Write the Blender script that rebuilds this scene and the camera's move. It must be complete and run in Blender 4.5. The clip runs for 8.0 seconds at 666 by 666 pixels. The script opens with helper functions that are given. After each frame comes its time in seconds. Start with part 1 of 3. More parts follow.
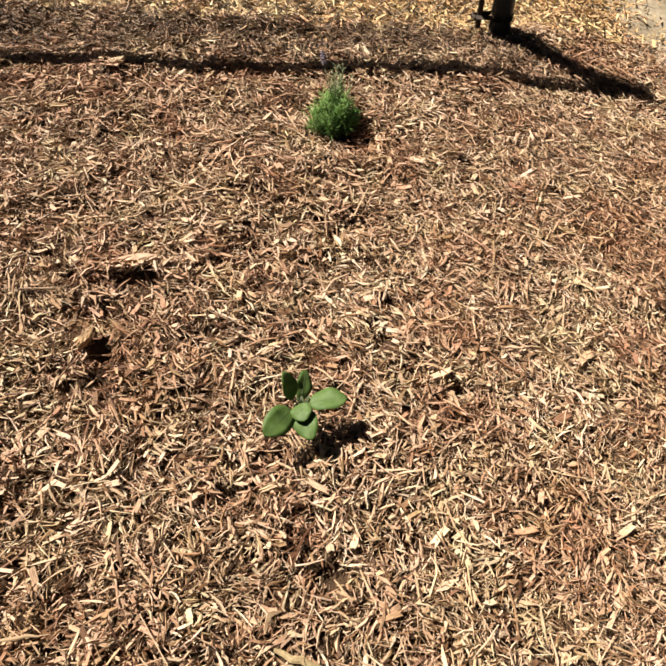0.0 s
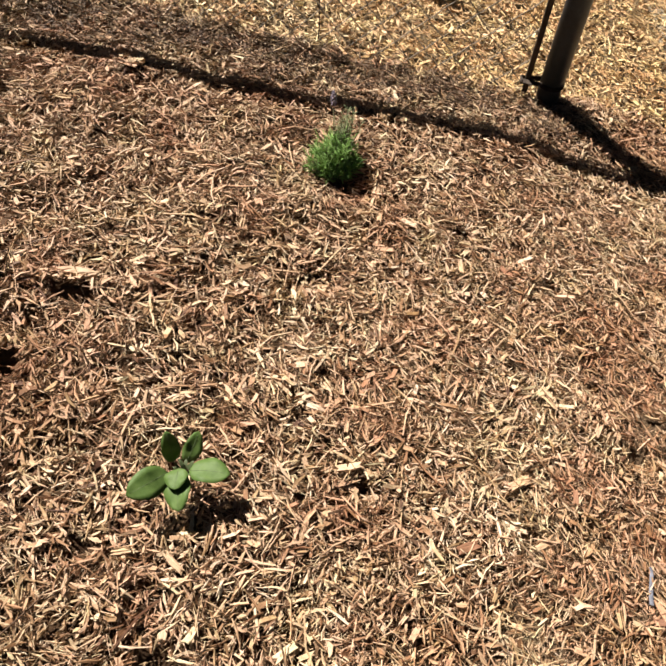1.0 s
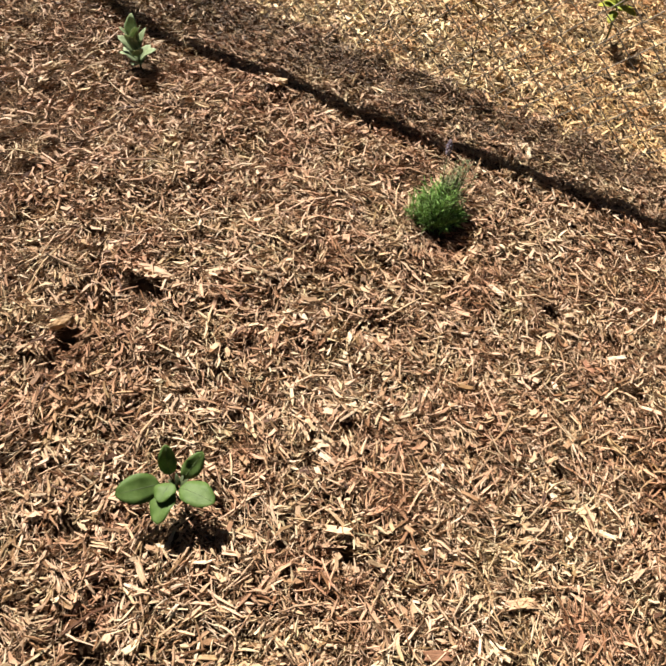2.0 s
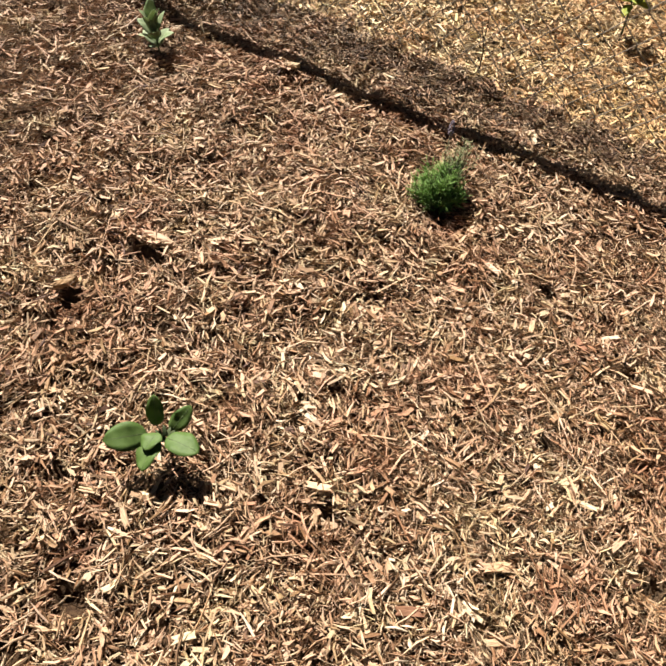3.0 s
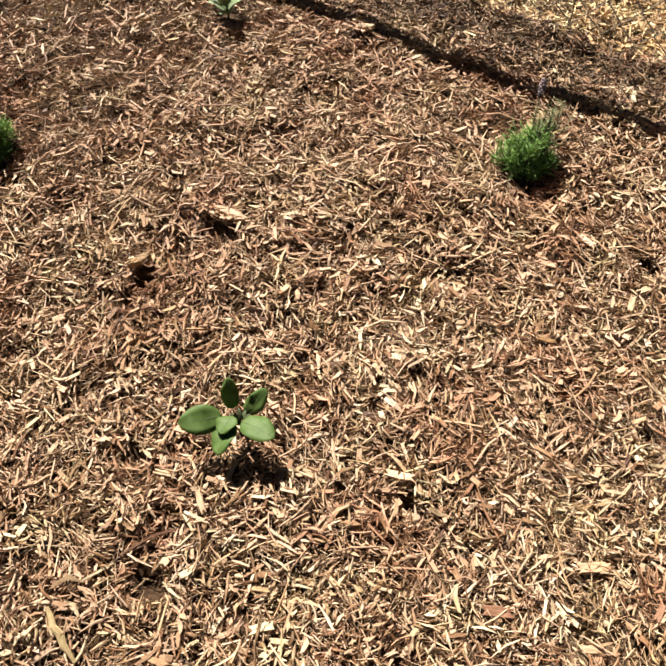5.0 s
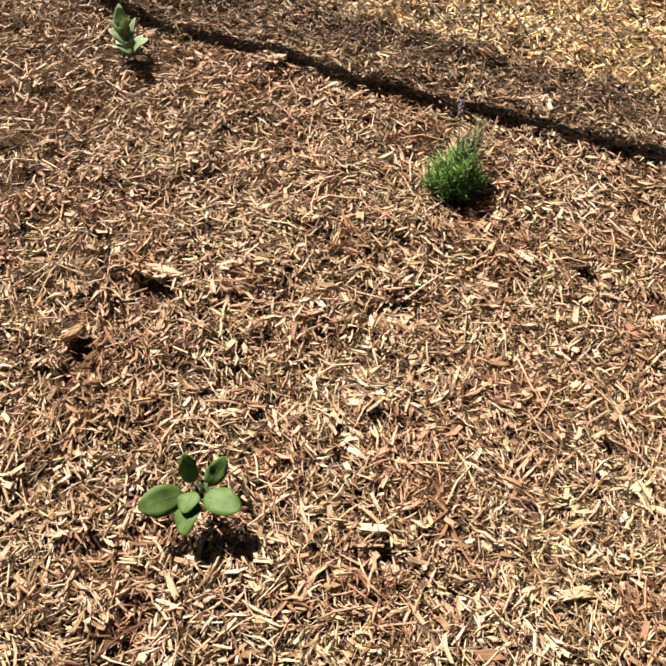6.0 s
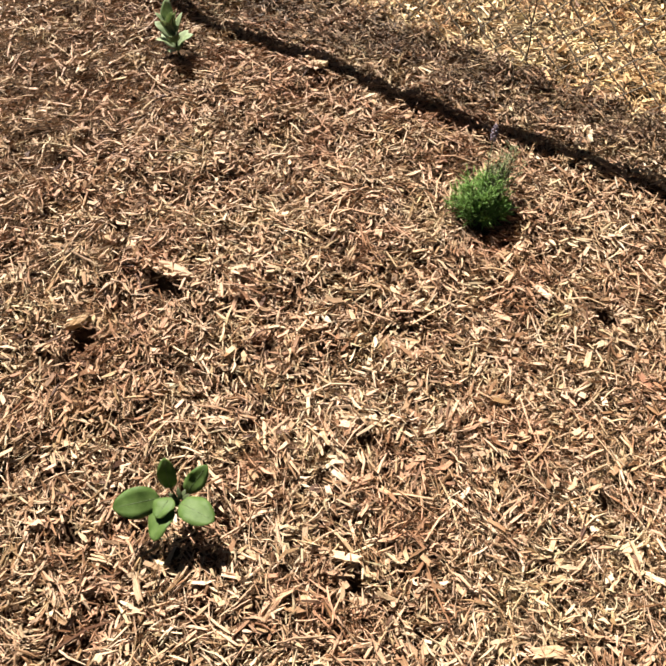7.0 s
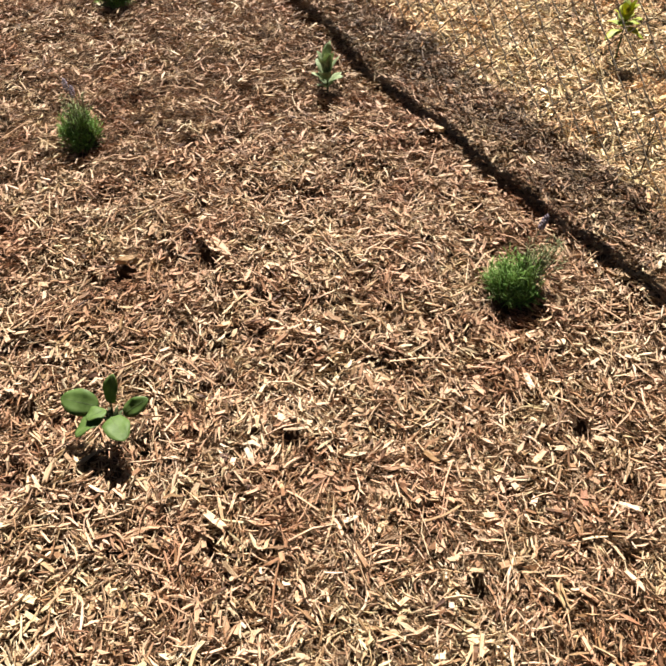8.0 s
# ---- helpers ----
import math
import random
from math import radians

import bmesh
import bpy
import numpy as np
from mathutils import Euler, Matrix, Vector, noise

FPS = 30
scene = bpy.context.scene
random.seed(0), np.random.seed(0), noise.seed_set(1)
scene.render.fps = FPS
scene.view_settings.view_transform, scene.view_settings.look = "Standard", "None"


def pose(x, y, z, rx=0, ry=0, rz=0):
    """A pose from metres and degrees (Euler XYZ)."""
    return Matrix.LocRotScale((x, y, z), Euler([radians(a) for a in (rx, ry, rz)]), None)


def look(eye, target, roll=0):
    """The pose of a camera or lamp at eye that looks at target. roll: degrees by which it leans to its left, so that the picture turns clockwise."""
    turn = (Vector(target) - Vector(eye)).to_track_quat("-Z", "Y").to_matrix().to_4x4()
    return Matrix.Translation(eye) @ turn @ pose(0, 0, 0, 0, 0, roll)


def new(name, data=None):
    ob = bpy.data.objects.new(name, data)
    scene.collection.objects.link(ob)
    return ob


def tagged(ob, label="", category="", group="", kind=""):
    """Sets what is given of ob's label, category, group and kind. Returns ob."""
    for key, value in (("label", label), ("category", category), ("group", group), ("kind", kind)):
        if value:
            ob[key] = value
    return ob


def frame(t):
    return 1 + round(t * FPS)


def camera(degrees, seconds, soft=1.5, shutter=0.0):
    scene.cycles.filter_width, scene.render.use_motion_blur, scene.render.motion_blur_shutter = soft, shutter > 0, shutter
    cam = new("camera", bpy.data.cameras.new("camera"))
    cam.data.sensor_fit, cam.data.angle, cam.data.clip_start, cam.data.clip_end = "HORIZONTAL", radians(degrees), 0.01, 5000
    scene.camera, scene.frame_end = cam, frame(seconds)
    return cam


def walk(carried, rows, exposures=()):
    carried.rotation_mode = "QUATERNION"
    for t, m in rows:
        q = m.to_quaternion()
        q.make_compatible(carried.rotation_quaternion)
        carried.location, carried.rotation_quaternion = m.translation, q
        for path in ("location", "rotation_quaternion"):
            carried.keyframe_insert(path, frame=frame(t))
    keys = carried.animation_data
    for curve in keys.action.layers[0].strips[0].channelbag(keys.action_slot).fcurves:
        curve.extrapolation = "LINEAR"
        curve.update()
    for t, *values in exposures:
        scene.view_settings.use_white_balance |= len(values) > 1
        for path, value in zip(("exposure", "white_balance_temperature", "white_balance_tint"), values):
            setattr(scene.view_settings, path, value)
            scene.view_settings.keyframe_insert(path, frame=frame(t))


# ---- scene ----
cam = camera(54.9, 8.0, soft=2.0)
# seconds, eye, a point one metre ahead, roll
PATH = [
    (0, (0.0983, -0.0123, 0.8587), (0.0828, 0.5750, 0.0495), -1.99),
    (0.5, (0.2456, 0.0255, 0.8559), (0.1257, 0.6434, 0.0789), -4.06),
    (1, (0.2926, 0.1331, 0.8507), (0.1847, 0.7214, 0.0493), 3.21),
    (1.5, (0.3654, 0.2368, 0.8550), (0.2329, 0.7724, 0.0209), 1.80),
    (2, (0.4352, 0.2561, 0.8614), (0.0971, 0.7702, 0.0730), -1.51),
    (2.2, (0.4833, 0.2508, 0.8370), (0.0997, 0.7539, 0.0626), -2.76),
    (3.3, (0.5245, 0.2233, 0.8264), (0.1563, 0.7297, 0.0466), -1.30),
    (3.5, (0.5316, 0.2207, 0.8051), (0.1820, 0.7480, 0.0306), 1.67),
    (4, (0.5243, 0.2280, 0.7888), (0.1648, 0.7107, -0.0099), -2.63),
    (4.5, (0.4818, 0.2323, 0.8040), (0.0501, 0.6665, 0.0134), -8.37),
    (4.7, (0.4772, 0.2386, 0.7983), (0.0304, 0.6594, 0.0089), -9.60),
    (5.8, (0.4572, 0.2962, 0.8154), (0.0670, 0.7213, -0.0013), -12.32),
    (6, (0.4344, 0.3085, 0.8232), (0.0588, 0.7679, 0.0183), -11.36),
    (6.5, (0.4391, 0.3186, 0.8097), (0.0868, 0.7693, -0.0106), -10.28),
    (7, (0.4626, 0.3654, 0.8177), (0.0384, 0.7935, 0.0197), -9.61),
    (7.5, (0.6109, 0.4526, 0.7783), (0.0412, 0.7568, 0.0148), -10.85),
    (8, (0.7340, 0.5016, 0.7839), (0.0918, 0.8040, 0.0795), -3.61),
]
walk(cam, [(t, look(e, g, r)) for t, e, g, r in PATH], exposures=[(0.0, 1.63), (2.0, 1.71), (4.5, 1.78), (8.0, 1.90)])

# ---- world, sun ----
SUN = Vector((-0.505, 0.322, 0.801)).normalized()
world = bpy.data.worlds.new("sky")
scene.world = world
world.use_nodes = True
wn = world.node_tree
sky = wn.nodes.new("ShaderNodeTexSky")
sky.sky_type, sky.sun_disc = "NISHITA", False
sky.sun_elevation, sky.sun_rotation = math.asin(SUN.z), math.atan2(SUN.x, SUN.y)
wn.links.new(sky.outputs[0], wn.nodes["Background"].inputs[0])
wn.nodes["Background"].inputs[1].default_value = 0.0045
lamp = bpy.data.lights.new("sun", "SUN")
lamp.energy, lamp.angle, lamp.color = 5.0, radians(0.53), (1.0, 0.94, 0.85)
sun = new("sun", lamp)
sun.matrix_world = look(SUN * 8, (0, 0, 0))


# ---- material helpers ----
def material(name, rough=0.8, spec=0.3, metal=0.0):
    m = bpy.data.materials.new(name)
    m.use_nodes = True
    n = m.node_tree
    b = n.nodes["Principled BSDF"]
    b.inputs["Roughness"].default_value, b.inputs["Metallic"].default_value = rough, metal
    b.inputs["Specular IOR Level"].default_value = spec
    return m, n, b


def node(n, kind, links=(), **values):
    k = n.nodes.new(kind)
    for key, v in values.items():
        k.inputs[key.replace("_", " ")].default_value = v
    for src, dst in links:
        n.links.new(src, k.inputs[dst])
    return k


def ramp(n, fac, stops):
    r = n.nodes.new("ShaderNodeValToRGB")
    while len(r.color_ramp.elements) < len(stops):
        r.color_ramp.elements.new(0.5)
    for e, (p, c) in zip(r.color_ramp.elements, stops):
        e.position, e.color = p, (*c, 1)
    n.links.new(fac, r.inputs[0])
    return r.outputs[0]


def mix(n, fac, a, b, blend="MIX"):
    k = n.nodes.new("ShaderNodeMix")
    k.data_type, k.blend_type = "RGBA", blend
    for v, i in ((fac, 0), (a, 6), (b, 7)):
        if hasattr(v, "links"):
            n.links.new(v, k.inputs[i])
        else:
            k.inputs[i].default_value = v if i == 0 else (*v, 1)
    return k.outputs[2]


def bump(n, b, height, strength, distance):
    k = node(n, "ShaderNodeBump", [(height, "Height")], Strength=strength, Distance=distance)
    n.links.new(k.outputs[0], b.inputs["Normal"])


BED_AGE = [(0.15, (1.0, 0.96, 0.93)), (1.0, (1.10, 1.08, 1.06))]
YARD_AGE = [(0.0, (1.10, 1.06, 1.06)), (1.0, (0.95, 0.84, 0.72))]


def chip_material(name, stops, patch, patch_to, source="island", age=BED_AGE):
    """Split wood: every chip has a tone of its own, with grain streaks and stained patches of the bed."""
    m, n, b = material(name, 0.62, 0.22)
    if source == "island":
        pick = n.nodes.new("ShaderNodeNewGeometry").outputs["Random Per Island"]
    else:
        pick = n.nodes.new("ShaderNodeObjectInfo").outputs["Random"]
    col = ramp(n, pick, stops)
    pos = n.nodes.new("ShaderNodeNewGeometry").outputs["Position"]
    big = node(n, "ShaderNodeTexNoise", [(pos, "Vector")], Scale=5.0, Detail=3.0)
    fac = ramp(n, big.outputs[0], [(0.48, (0, 0, 0)), (0.66, (patch, patch, patch))])
    col = mix(n, fac, col, patch_to, "MULTIPLY")
    many = node(n, "ShaderNodeMath", [(pick, 0)])
    many.operation, many.inputs[1].default_value = "MULTIPLY", 61.7
    own = node(n, "ShaderNodeMath", [(many.outputs[0], 0)])
    own.operation = "FRACT"
    hue = ramp(n, own.outputs[0], [(0.0, (0.98, 0.88, 0.84)), (0.3, (1.0, 0.96, 0.94)), (0.65, (1.0, 1.02, 1.0)), (1.0, (0.98, 1.06, 0.94))])
    col = mix(n, 1.0, col, hue, "MULTIPLY")
    area = node(n, "ShaderNodeTexNoise", [(pos, "Vector")], Scale=14.0, Detail=2.0)
    tint = ramp(n, area.outputs[0], [(0.36, (0.94, 0.88, 0.85)), (0.5, (1.0, 1.0, 1.0)), (0.66, (1.02, 1.06, 0.97))])
    col = mix(n, 1.0, col, tint, "MULTIPLY")
    xyz = node(n, "ShaderNodeSeparateXYZ", [(pos, "Vector")])
    wide = node(n, "ShaderNodeTexNoise", [(pos, "Vector")], Scale=1.6, Detail=2.0)
    shift = node(n, "ShaderNodeMath", [(xyz.outputs[0], 0), (wide.outputs[0], 1)])
    fresh = ramp(n, shift.outputs[0], age)
    col = mix(n, 1.0, col, fresh, "MULTIPLY")
    if source == "island":
        run = n.nodes.new("ShaderNodeAttribute")
        run.attribute_name = "grain"
        along, stretch = run.outputs["Vector"], (110.0, 1250.0, 1.0)
    else:
        along, stretch = n.nodes.new("ShaderNodeTexCoord").outputs["Object"], (3.0, 36.0, 20.0)
    fibre = node(n, "ShaderNodeMapping", [(along, "Vector")], Scale=stretch)
    streak = node(n, "ShaderNodeTexNoise", [(fibre.outputs[0], "Vector")], Scale=1.0, Detail=3.0, Roughness=0.6)
    grain = ramp(n, streak.outputs[0], [(0.30, (0.46, 0.40, 0.36)), (0.50, (0.95, 0.93, 0.91)), (0.68, (1.16, 1.15, 1.13))])
    col = mix(n, 1.0, col, grain, "MULTIPLY")
    n.links.new(col, b.inputs["Base Color"])
    bump(n, b, streak.outputs[0], 0.5, 0.0009)
    return m


BED_STOPS = [(0.0, (0.055, 0.025, 0.012)), (0.15, (0.200, 0.116, 0.063)), (0.36, (0.338, 0.231, 0.150)),
             (0.70, (0.418, 0.311, 0.222)), (0.93, (0.450, 0.351, 0.264)), (1.0, (0.49, 0.405, 0.32))]
OUT_STOPS = [(0.0, (0.121, 0.076, 0.043)), (0.22, (0.353, 0.257, 0.149)), (0.6, (0.558, 0.432, 0.265)), (1.0, (0.688, 0.598, 0.421))]
m_chip = chip_material("bed_wood_chips", BED_STOPS, 0.75, (0.74, 0.56, 0.48))
m_chip_piece = chip_material("single_wood_chip", BED_STOPS, 0.75, (0.74, 0.56, 0.48), "object")
m_chip_pale = chip_material("freshly_split_pale_chip", [(0.0, (0.29, 0.205, 0.135)), (1.0, (0.42, 0.325, 0.23))], 0.2, (0.9, 0.8, 0.7), "object")
m_chip_red = chip_material("reddish_bark_chip", [(0.0, (0.133, 0.0663, 0.0406)), (1.0, (0.281, 0.164, 0.101))], 0.2, (0.9, 0.8, 0.7), "object")
m_straw = chip_material("straw_coloured_chips", OUT_STOPS, 0.6, (0.92, 0.72, 0.55), age=YARD_AGE)


def plain(name, dark, light, scale, rough=0.7, spec=0.3, metal=0.0, relief=0.3, distance=0.002, detail=4.0):
    """A surface of two tones, mottled at two scales."""
    m, n, b = material(name, rough, spec, metal)
    pos = n.nodes.new("ShaderNodeTexCoord").outputs["Object"]
    a = node(n, "ShaderNodeTexNoise", [(pos, "Vector")], Scale=scale, Detail=detail)
    c = node(n, "ShaderNodeTexNoise", [(pos, "Vector")], Scale=scale * 9, Detail=2.0)
    col = ramp(n, a.outputs[0], [(0.32, dark), (0.68, light)])
    col = mix(n, 1.0, col, ramp(n, c.outputs[0], [(0.3, (0.75, 0.75, 0.75)), (0.7, (1.1, 1.1, 1.1))]), "MULTIPLY")
    n.links.new(col, b.inputs["Base Color"])
    bump(n, b, c.outputs[0], relief, distance)
    return m


m_soil = plain("dark_mulch_fines", (0.036, 0.017, 0.008), (0.13, 0.076, 0.040), 110, 0.9, 0.15, 0, 1.0, 0.006)
m_yard = plain("straw_coloured_fines", (0.075, 0.048, 0.026), (0.27, 0.195, 0.11), 110, 0.9, 0.15, 0, 1.0, 0.006)
m_trodden = plain("trodden_fines", (0.060, 0.034, 0.018), (0.20, 0.130, 0.076), 110, 0.9, 0.15, 0, 1.0, 0.006)
m_straw_blade = plain("dry_leaf_blade", (0.22, 0.155, 0.075), (0.36, 0.27, 0.14), 60, 0.7, 0.3)
m_dirt = plain("bare_packed_dirt", (0.15, 0.118, 0.078), (0.255, 0.207, 0.142), 9, 0.9, 0.15, 0, 0.5, 0.003)
m_lawn = plain("thin_lawn_soil", (0.11, 0.105, 0.042), (0.24, 0.21, 0.09), 40, 0.9, 0.15, 0, 1.0, 0.006)
m_galv = plain("weathered_painted_steel", (0.010, 0.013, 0.019), (0.022, 0.027, 0.037), 14, 0.45, 0.35, 0.0, 0.15)
m_wire = plain("dull_fence_wire", (0.13, 0.105, 0.080), (0.24, 0.195, 0.145), 40, 0.6, 0.3, 0.0, 0.1)
m_rust = plain("rusty_steel_bar", (0.03, 0.022, 0.017), (0.075, 0.05, 0.035), 60, 0.75, 0.3, 0.3, 0.3)


def leaf_material(name, base, light, scale=80, rough=0.55):
    m, n, b = material(name, rough, 0.3)
    pos = n.nodes.new("ShaderNodeTexCoord").outputs["Object"]
    a = node(n, "ShaderNodeTexNoise", [(pos, "Vector")], Scale=scale, Detail=3.0)
    v = node(n, "ShaderNodeTexVoronoi", [(pos, "Vector")], Scale=scale * 9)
    col = ramp(n, a.outputs[0], [(0.3, base), (0.7, light)])
    own = n.nodes.new("ShaderNodeNewGeometry").outputs["Random Per Island"]
    col = mix(n, 1.0, col, ramp(n, own, [(0.0, (0.70, 0.73, 0.70)), (1.0, (1.1, 1.06, 1.1))]), "MULTIPLY")
    n.links.new(col, b.inputs["Base Color"])
    t = node(n, "ShaderNodeBsdfTranslucent", [(col, "Color")])
    s = node(n, "ShaderNodeMixShader", [(b.outputs[0], 1), (t.outputs[0], 2)], Fac=0.46)
    n.links.new(s.outputs[0], n.nodes["Material Output"].inputs[0])
    bump(n, b, v.outputs[0], 0.35, 0.0008)
    return m


m_sage = leaf_material("sage_leaf", (0.072, 0.132, 0.026), (0.120, 0.192, 0.050))
m_sage_rib = leaf_material("sage_midrib", (0.088, 0.132, 0.044), (0.132, 0.176, 0.070))
m_sage_stem = leaf_material("sage_stem", (0.080, 0.114, 0.047), (0.134, 0.160, 0.074))
m_lav = leaf_material("lavender_leaf", (0.12, 0.245, 0.042), (0.30, 0.46, 0.135), 30)
m_wisp = leaf_material("pale_lavender_tip", (0.24, 0.28, 0.13), (0.42, 0.44, 0.25), 30)
m_lav_stem = leaf_material("lavender_stem", (0.067, 0.080, 0.033), (0.114, 0.114, 0.054), 30)
m_flower = leaf_material("lavender_flower", (0.211, 0.167, 0.211), (0.370, 0.317, 0.361), 120)
m_silver = leaf_material("silvery_leaf", (0.19, 0.26, 0.12), (0.32, 0.39, 0.22))
m_yellow = leaf_material("yellowing_leaf", (0.141, 0.238, 0.026), (0.440, 0.422, 0.044), 25)
m_grass = leaf_material("grass_blade", (0.141, 0.176, 0.040), (0.299, 0.326, 0.106), 20)
m_dark = leaf_material("dark_green_leaf", (0.026, 0.053, 0.018), (0.062, 0.097, 0.035), 40)


# ---- building helpers ----
def from_arrays(name, verts, faces, mat, smooth=False):
    me = bpy.data.meshes.new(name)
    me.from_pydata([tuple(v) for v in verts], [], faces)
    me.materials.append(mat)
    me.polygons.foreach_set("use_smooth", [smooth] * len(me.polygons))
    me.update()
    return me


def part(name, bm, mat, parent, label="", smooth=True):
    me = bpy.data.meshes.new(name)
    bm.normal_update()
    bm.to_mesh(me)
    bm.free()
    me.materials.append(mat)
    me.polygons.foreach_set("use_smooth", [smooth] * len(me.polygons))
    ob = new(name, me)
    ob.parent = parent
    return tagged(ob, label)


def tube(bm, points, radii, sides=8):
    """A capped tube along points."""
    rings = []
    pts = [Vector(p) for p in points]
    for i, p in enumerate(pts):
        d = (pts[min(i + 1, len(pts) - 1)] - pts[max(i - 1, 0)]).normalized()
        a = d.orthogonal().normalized()
        c = d.cross(a)
        r = radii[i] if isinstance(radii, (list, tuple)) else radii
        rings.append([bm.verts.new(p + r * (a * math.cos(2 * math.pi * k / sides) + c * math.sin(2 * math.pi * k / sides))) for k in range(sides)])
    for r0, r1 in zip(rings, rings[1:]):
        for k in range(sides):
            bm.faces.new((r0[k], r0[(k + 1) % sides], r1[(k + 1) % sides], r1[k]))
    bm.faces.new(rings[0][::-1])
    bm.faces.new(rings[-1])
    return bm


def lattice(x, y, seed):
    h = np.sin(x * 127.1 + y * 311.7 + seed * 74.7) * 43758.5453
    return h - np.floor(h)


def value_noise(x, y, size, seed):
    """Smooth noise from 0 to 1, with bumps of about that size."""
    u, v = np.asarray(x, float) / size, np.asarray(y, float) / size
    i, j = np.floor(u), np.floor(v)
    f, g = u - i, v - j
    f, g = f * f * (3 - 2 * f), g * g * (3 - 2 * g)
    return ((lattice(i, j, seed) * (1 - f) + lattice(i + 1, j, seed) * f) * (1 - g)
            + (lattice(i, j + 1, seed) * (1 - f) + lattice(i + 1, j + 1, seed) * f) * g)


SLOPE = -0.11
FENCE_Y, POST_X, FENCE_RUN = 1.619, 0.518, 0.045


def fence_y(x):
    """Where the wire crosses the ground at x; it runs a little askew."""
    return FENCE_Y + FENCE_RUN * (np.asarray(x, float) - POST_X)


# hollows and heaps of the bed: x, y, radius, height
HEAPS = [(-0.250, 0.738, 0.04, 0.012), (-0.31, 0.575, 0.04, 0.012),
         (0.25, 0.55, 0.16, 0.010), (-0.09, 0.98, 0.15, 0.012), (0.21, 0.95, 0.15, -0.012), (-0.415, 1.336, 0.05, 0.022), (-0.385, 1.311, 0.025, -0.02),
         (0.18, 1.41, 0.12, 0.008), (0.41, 1.44, 0.10, 0.020), (0.60, 1.58, 0.07, 0.012), (0.76, 1.38, 0.13, -0.014), (-0.62, 1.35, 0.14, -0.006), (-1.05, 1.37, 0.22, 0.012),
         (0.64, 0.80, 0.03, -0.022), (0.55, 1.01, 0.02, -0.015), (0.096, 0.475, 0.014, -0.016), (0.105, 0.440, 0.020, -0.010)]


# pits between the chips, down to the soil: x, y, half length, half width
PITS = [(-0.252, 0.707, 0.037, 0.012), (-0.281, 0.556, 0.013, 0.014), (-0.430, 0.762, 0.017, 0.010), (-0.365, 0.712, 0.012, 0.011), (-0.315, 0.500, 0.026, 0.009),
        (-0.070, 0.340, 0.013, 0.010), (0.360, 1.090, 0.018, 0.010), (0.177, 0.682, 0.013, 0.009), (0.283, 0.511, 0.012, 0.008), (0.164, 0.600, 0.011, 0.009),
        (-0.159, 0.367, 0.008, 0.012), (0.073, 0.231, 0.024, 0.011), (0.700, 0.693, 0.015, 0.012), (0.722, 0.760, 0.020, 0.009), (0.469, 1.091, 0.011, 0.008),
        (0.256, 1.426, 0.012, 0.010), (-0.535, 0.899, 0.014, 0.009), (-0.038, 0.719, 0.018, 0.008), (-0.324, 0.222, 0.008, 0.018), (0.489, 0.806, 0.013, 0.009),
        (-0.138, 1.260, 0.015, 0.011), (-0.792, 0.736, 0.018, 0.012), (-1.158, 0.890, 0.020, 0.014), (0.059, 0.229, 0.010, 0.012), (-0.283, 0.511, 0.010, 0.012)]
_hole = random.Random(31)
HOLLOWS = [(_hole.uniform(-1.3, 0.75), _hole.uniform(0.15, 1.55), _hole.uniform(0.008, 0.022), -_hole.uniform(0.008, 0.018)) for _ in range(40)]


def ground_z(x, y):
    x, y = np.asarray(x, float), np.asarray(y, float)
    near = np.exp(-np.maximum(np.hypot(x, y - 1) - 3.0, 0) / 2.0)
    z = SLOPE * 4.0 * np.tanh(x / 4.0) * near - 0.007
    fine = np.exp(-np.maximum(np.maximum(np.abs(x) - 1.9, np.abs(y - 1.5) - 1.9), 0) / 0.12)
    z = z + fine * (0.016 * (value_noise(x, y, 0.24, 3) - 0.5) + 0.014 * (value_noise(x, y, 0.085, 5) - 0.5))
    rough = 1.0 - 0.55 * np.clip((x - 0.05) / 0.4, 0, 1)
    z = z + fine * rough * (0.020 * (value_noise(x, y, 0.048, 17) - 0.5) + 0.010 * (value_noise(x, y, 0.025, 18) - 0.5))
    for hx, hy, r, h in HEAPS + HOLLOWS:
        z = z + h * np.exp(-((x - hx) ** 2 + (y - hy) ** 2) / (r * r))
    for px, py, a, b in PITS:
        z = z - min(0.020, 1.4 * b) * np.exp(-(((x - px) / (1.1 * a)) ** 2 + ((y - py) / (1.1 * b)) ** 2) ** 2)
    return z


def gz(x, y):
    return float(ground_z(x, y))


# ---- ground: one sheet out to the horizon ----
def axis(spans, step, far):
    """Grid lines: close together over the bed, then ever wider apart."""
    inner = np.unique(np.concatenate([np.linspace(lo, hi, n) for lo, hi, n in spans]).round(5))
    lo, hi = inner[0], inner[-1]
    out, d = [], step
    while d < far:
        d *= 1.22
        out.append(d)
    out = np.cumsum(out)
    return np.concatenate([(lo - out)[::-1], inner, hi + out])


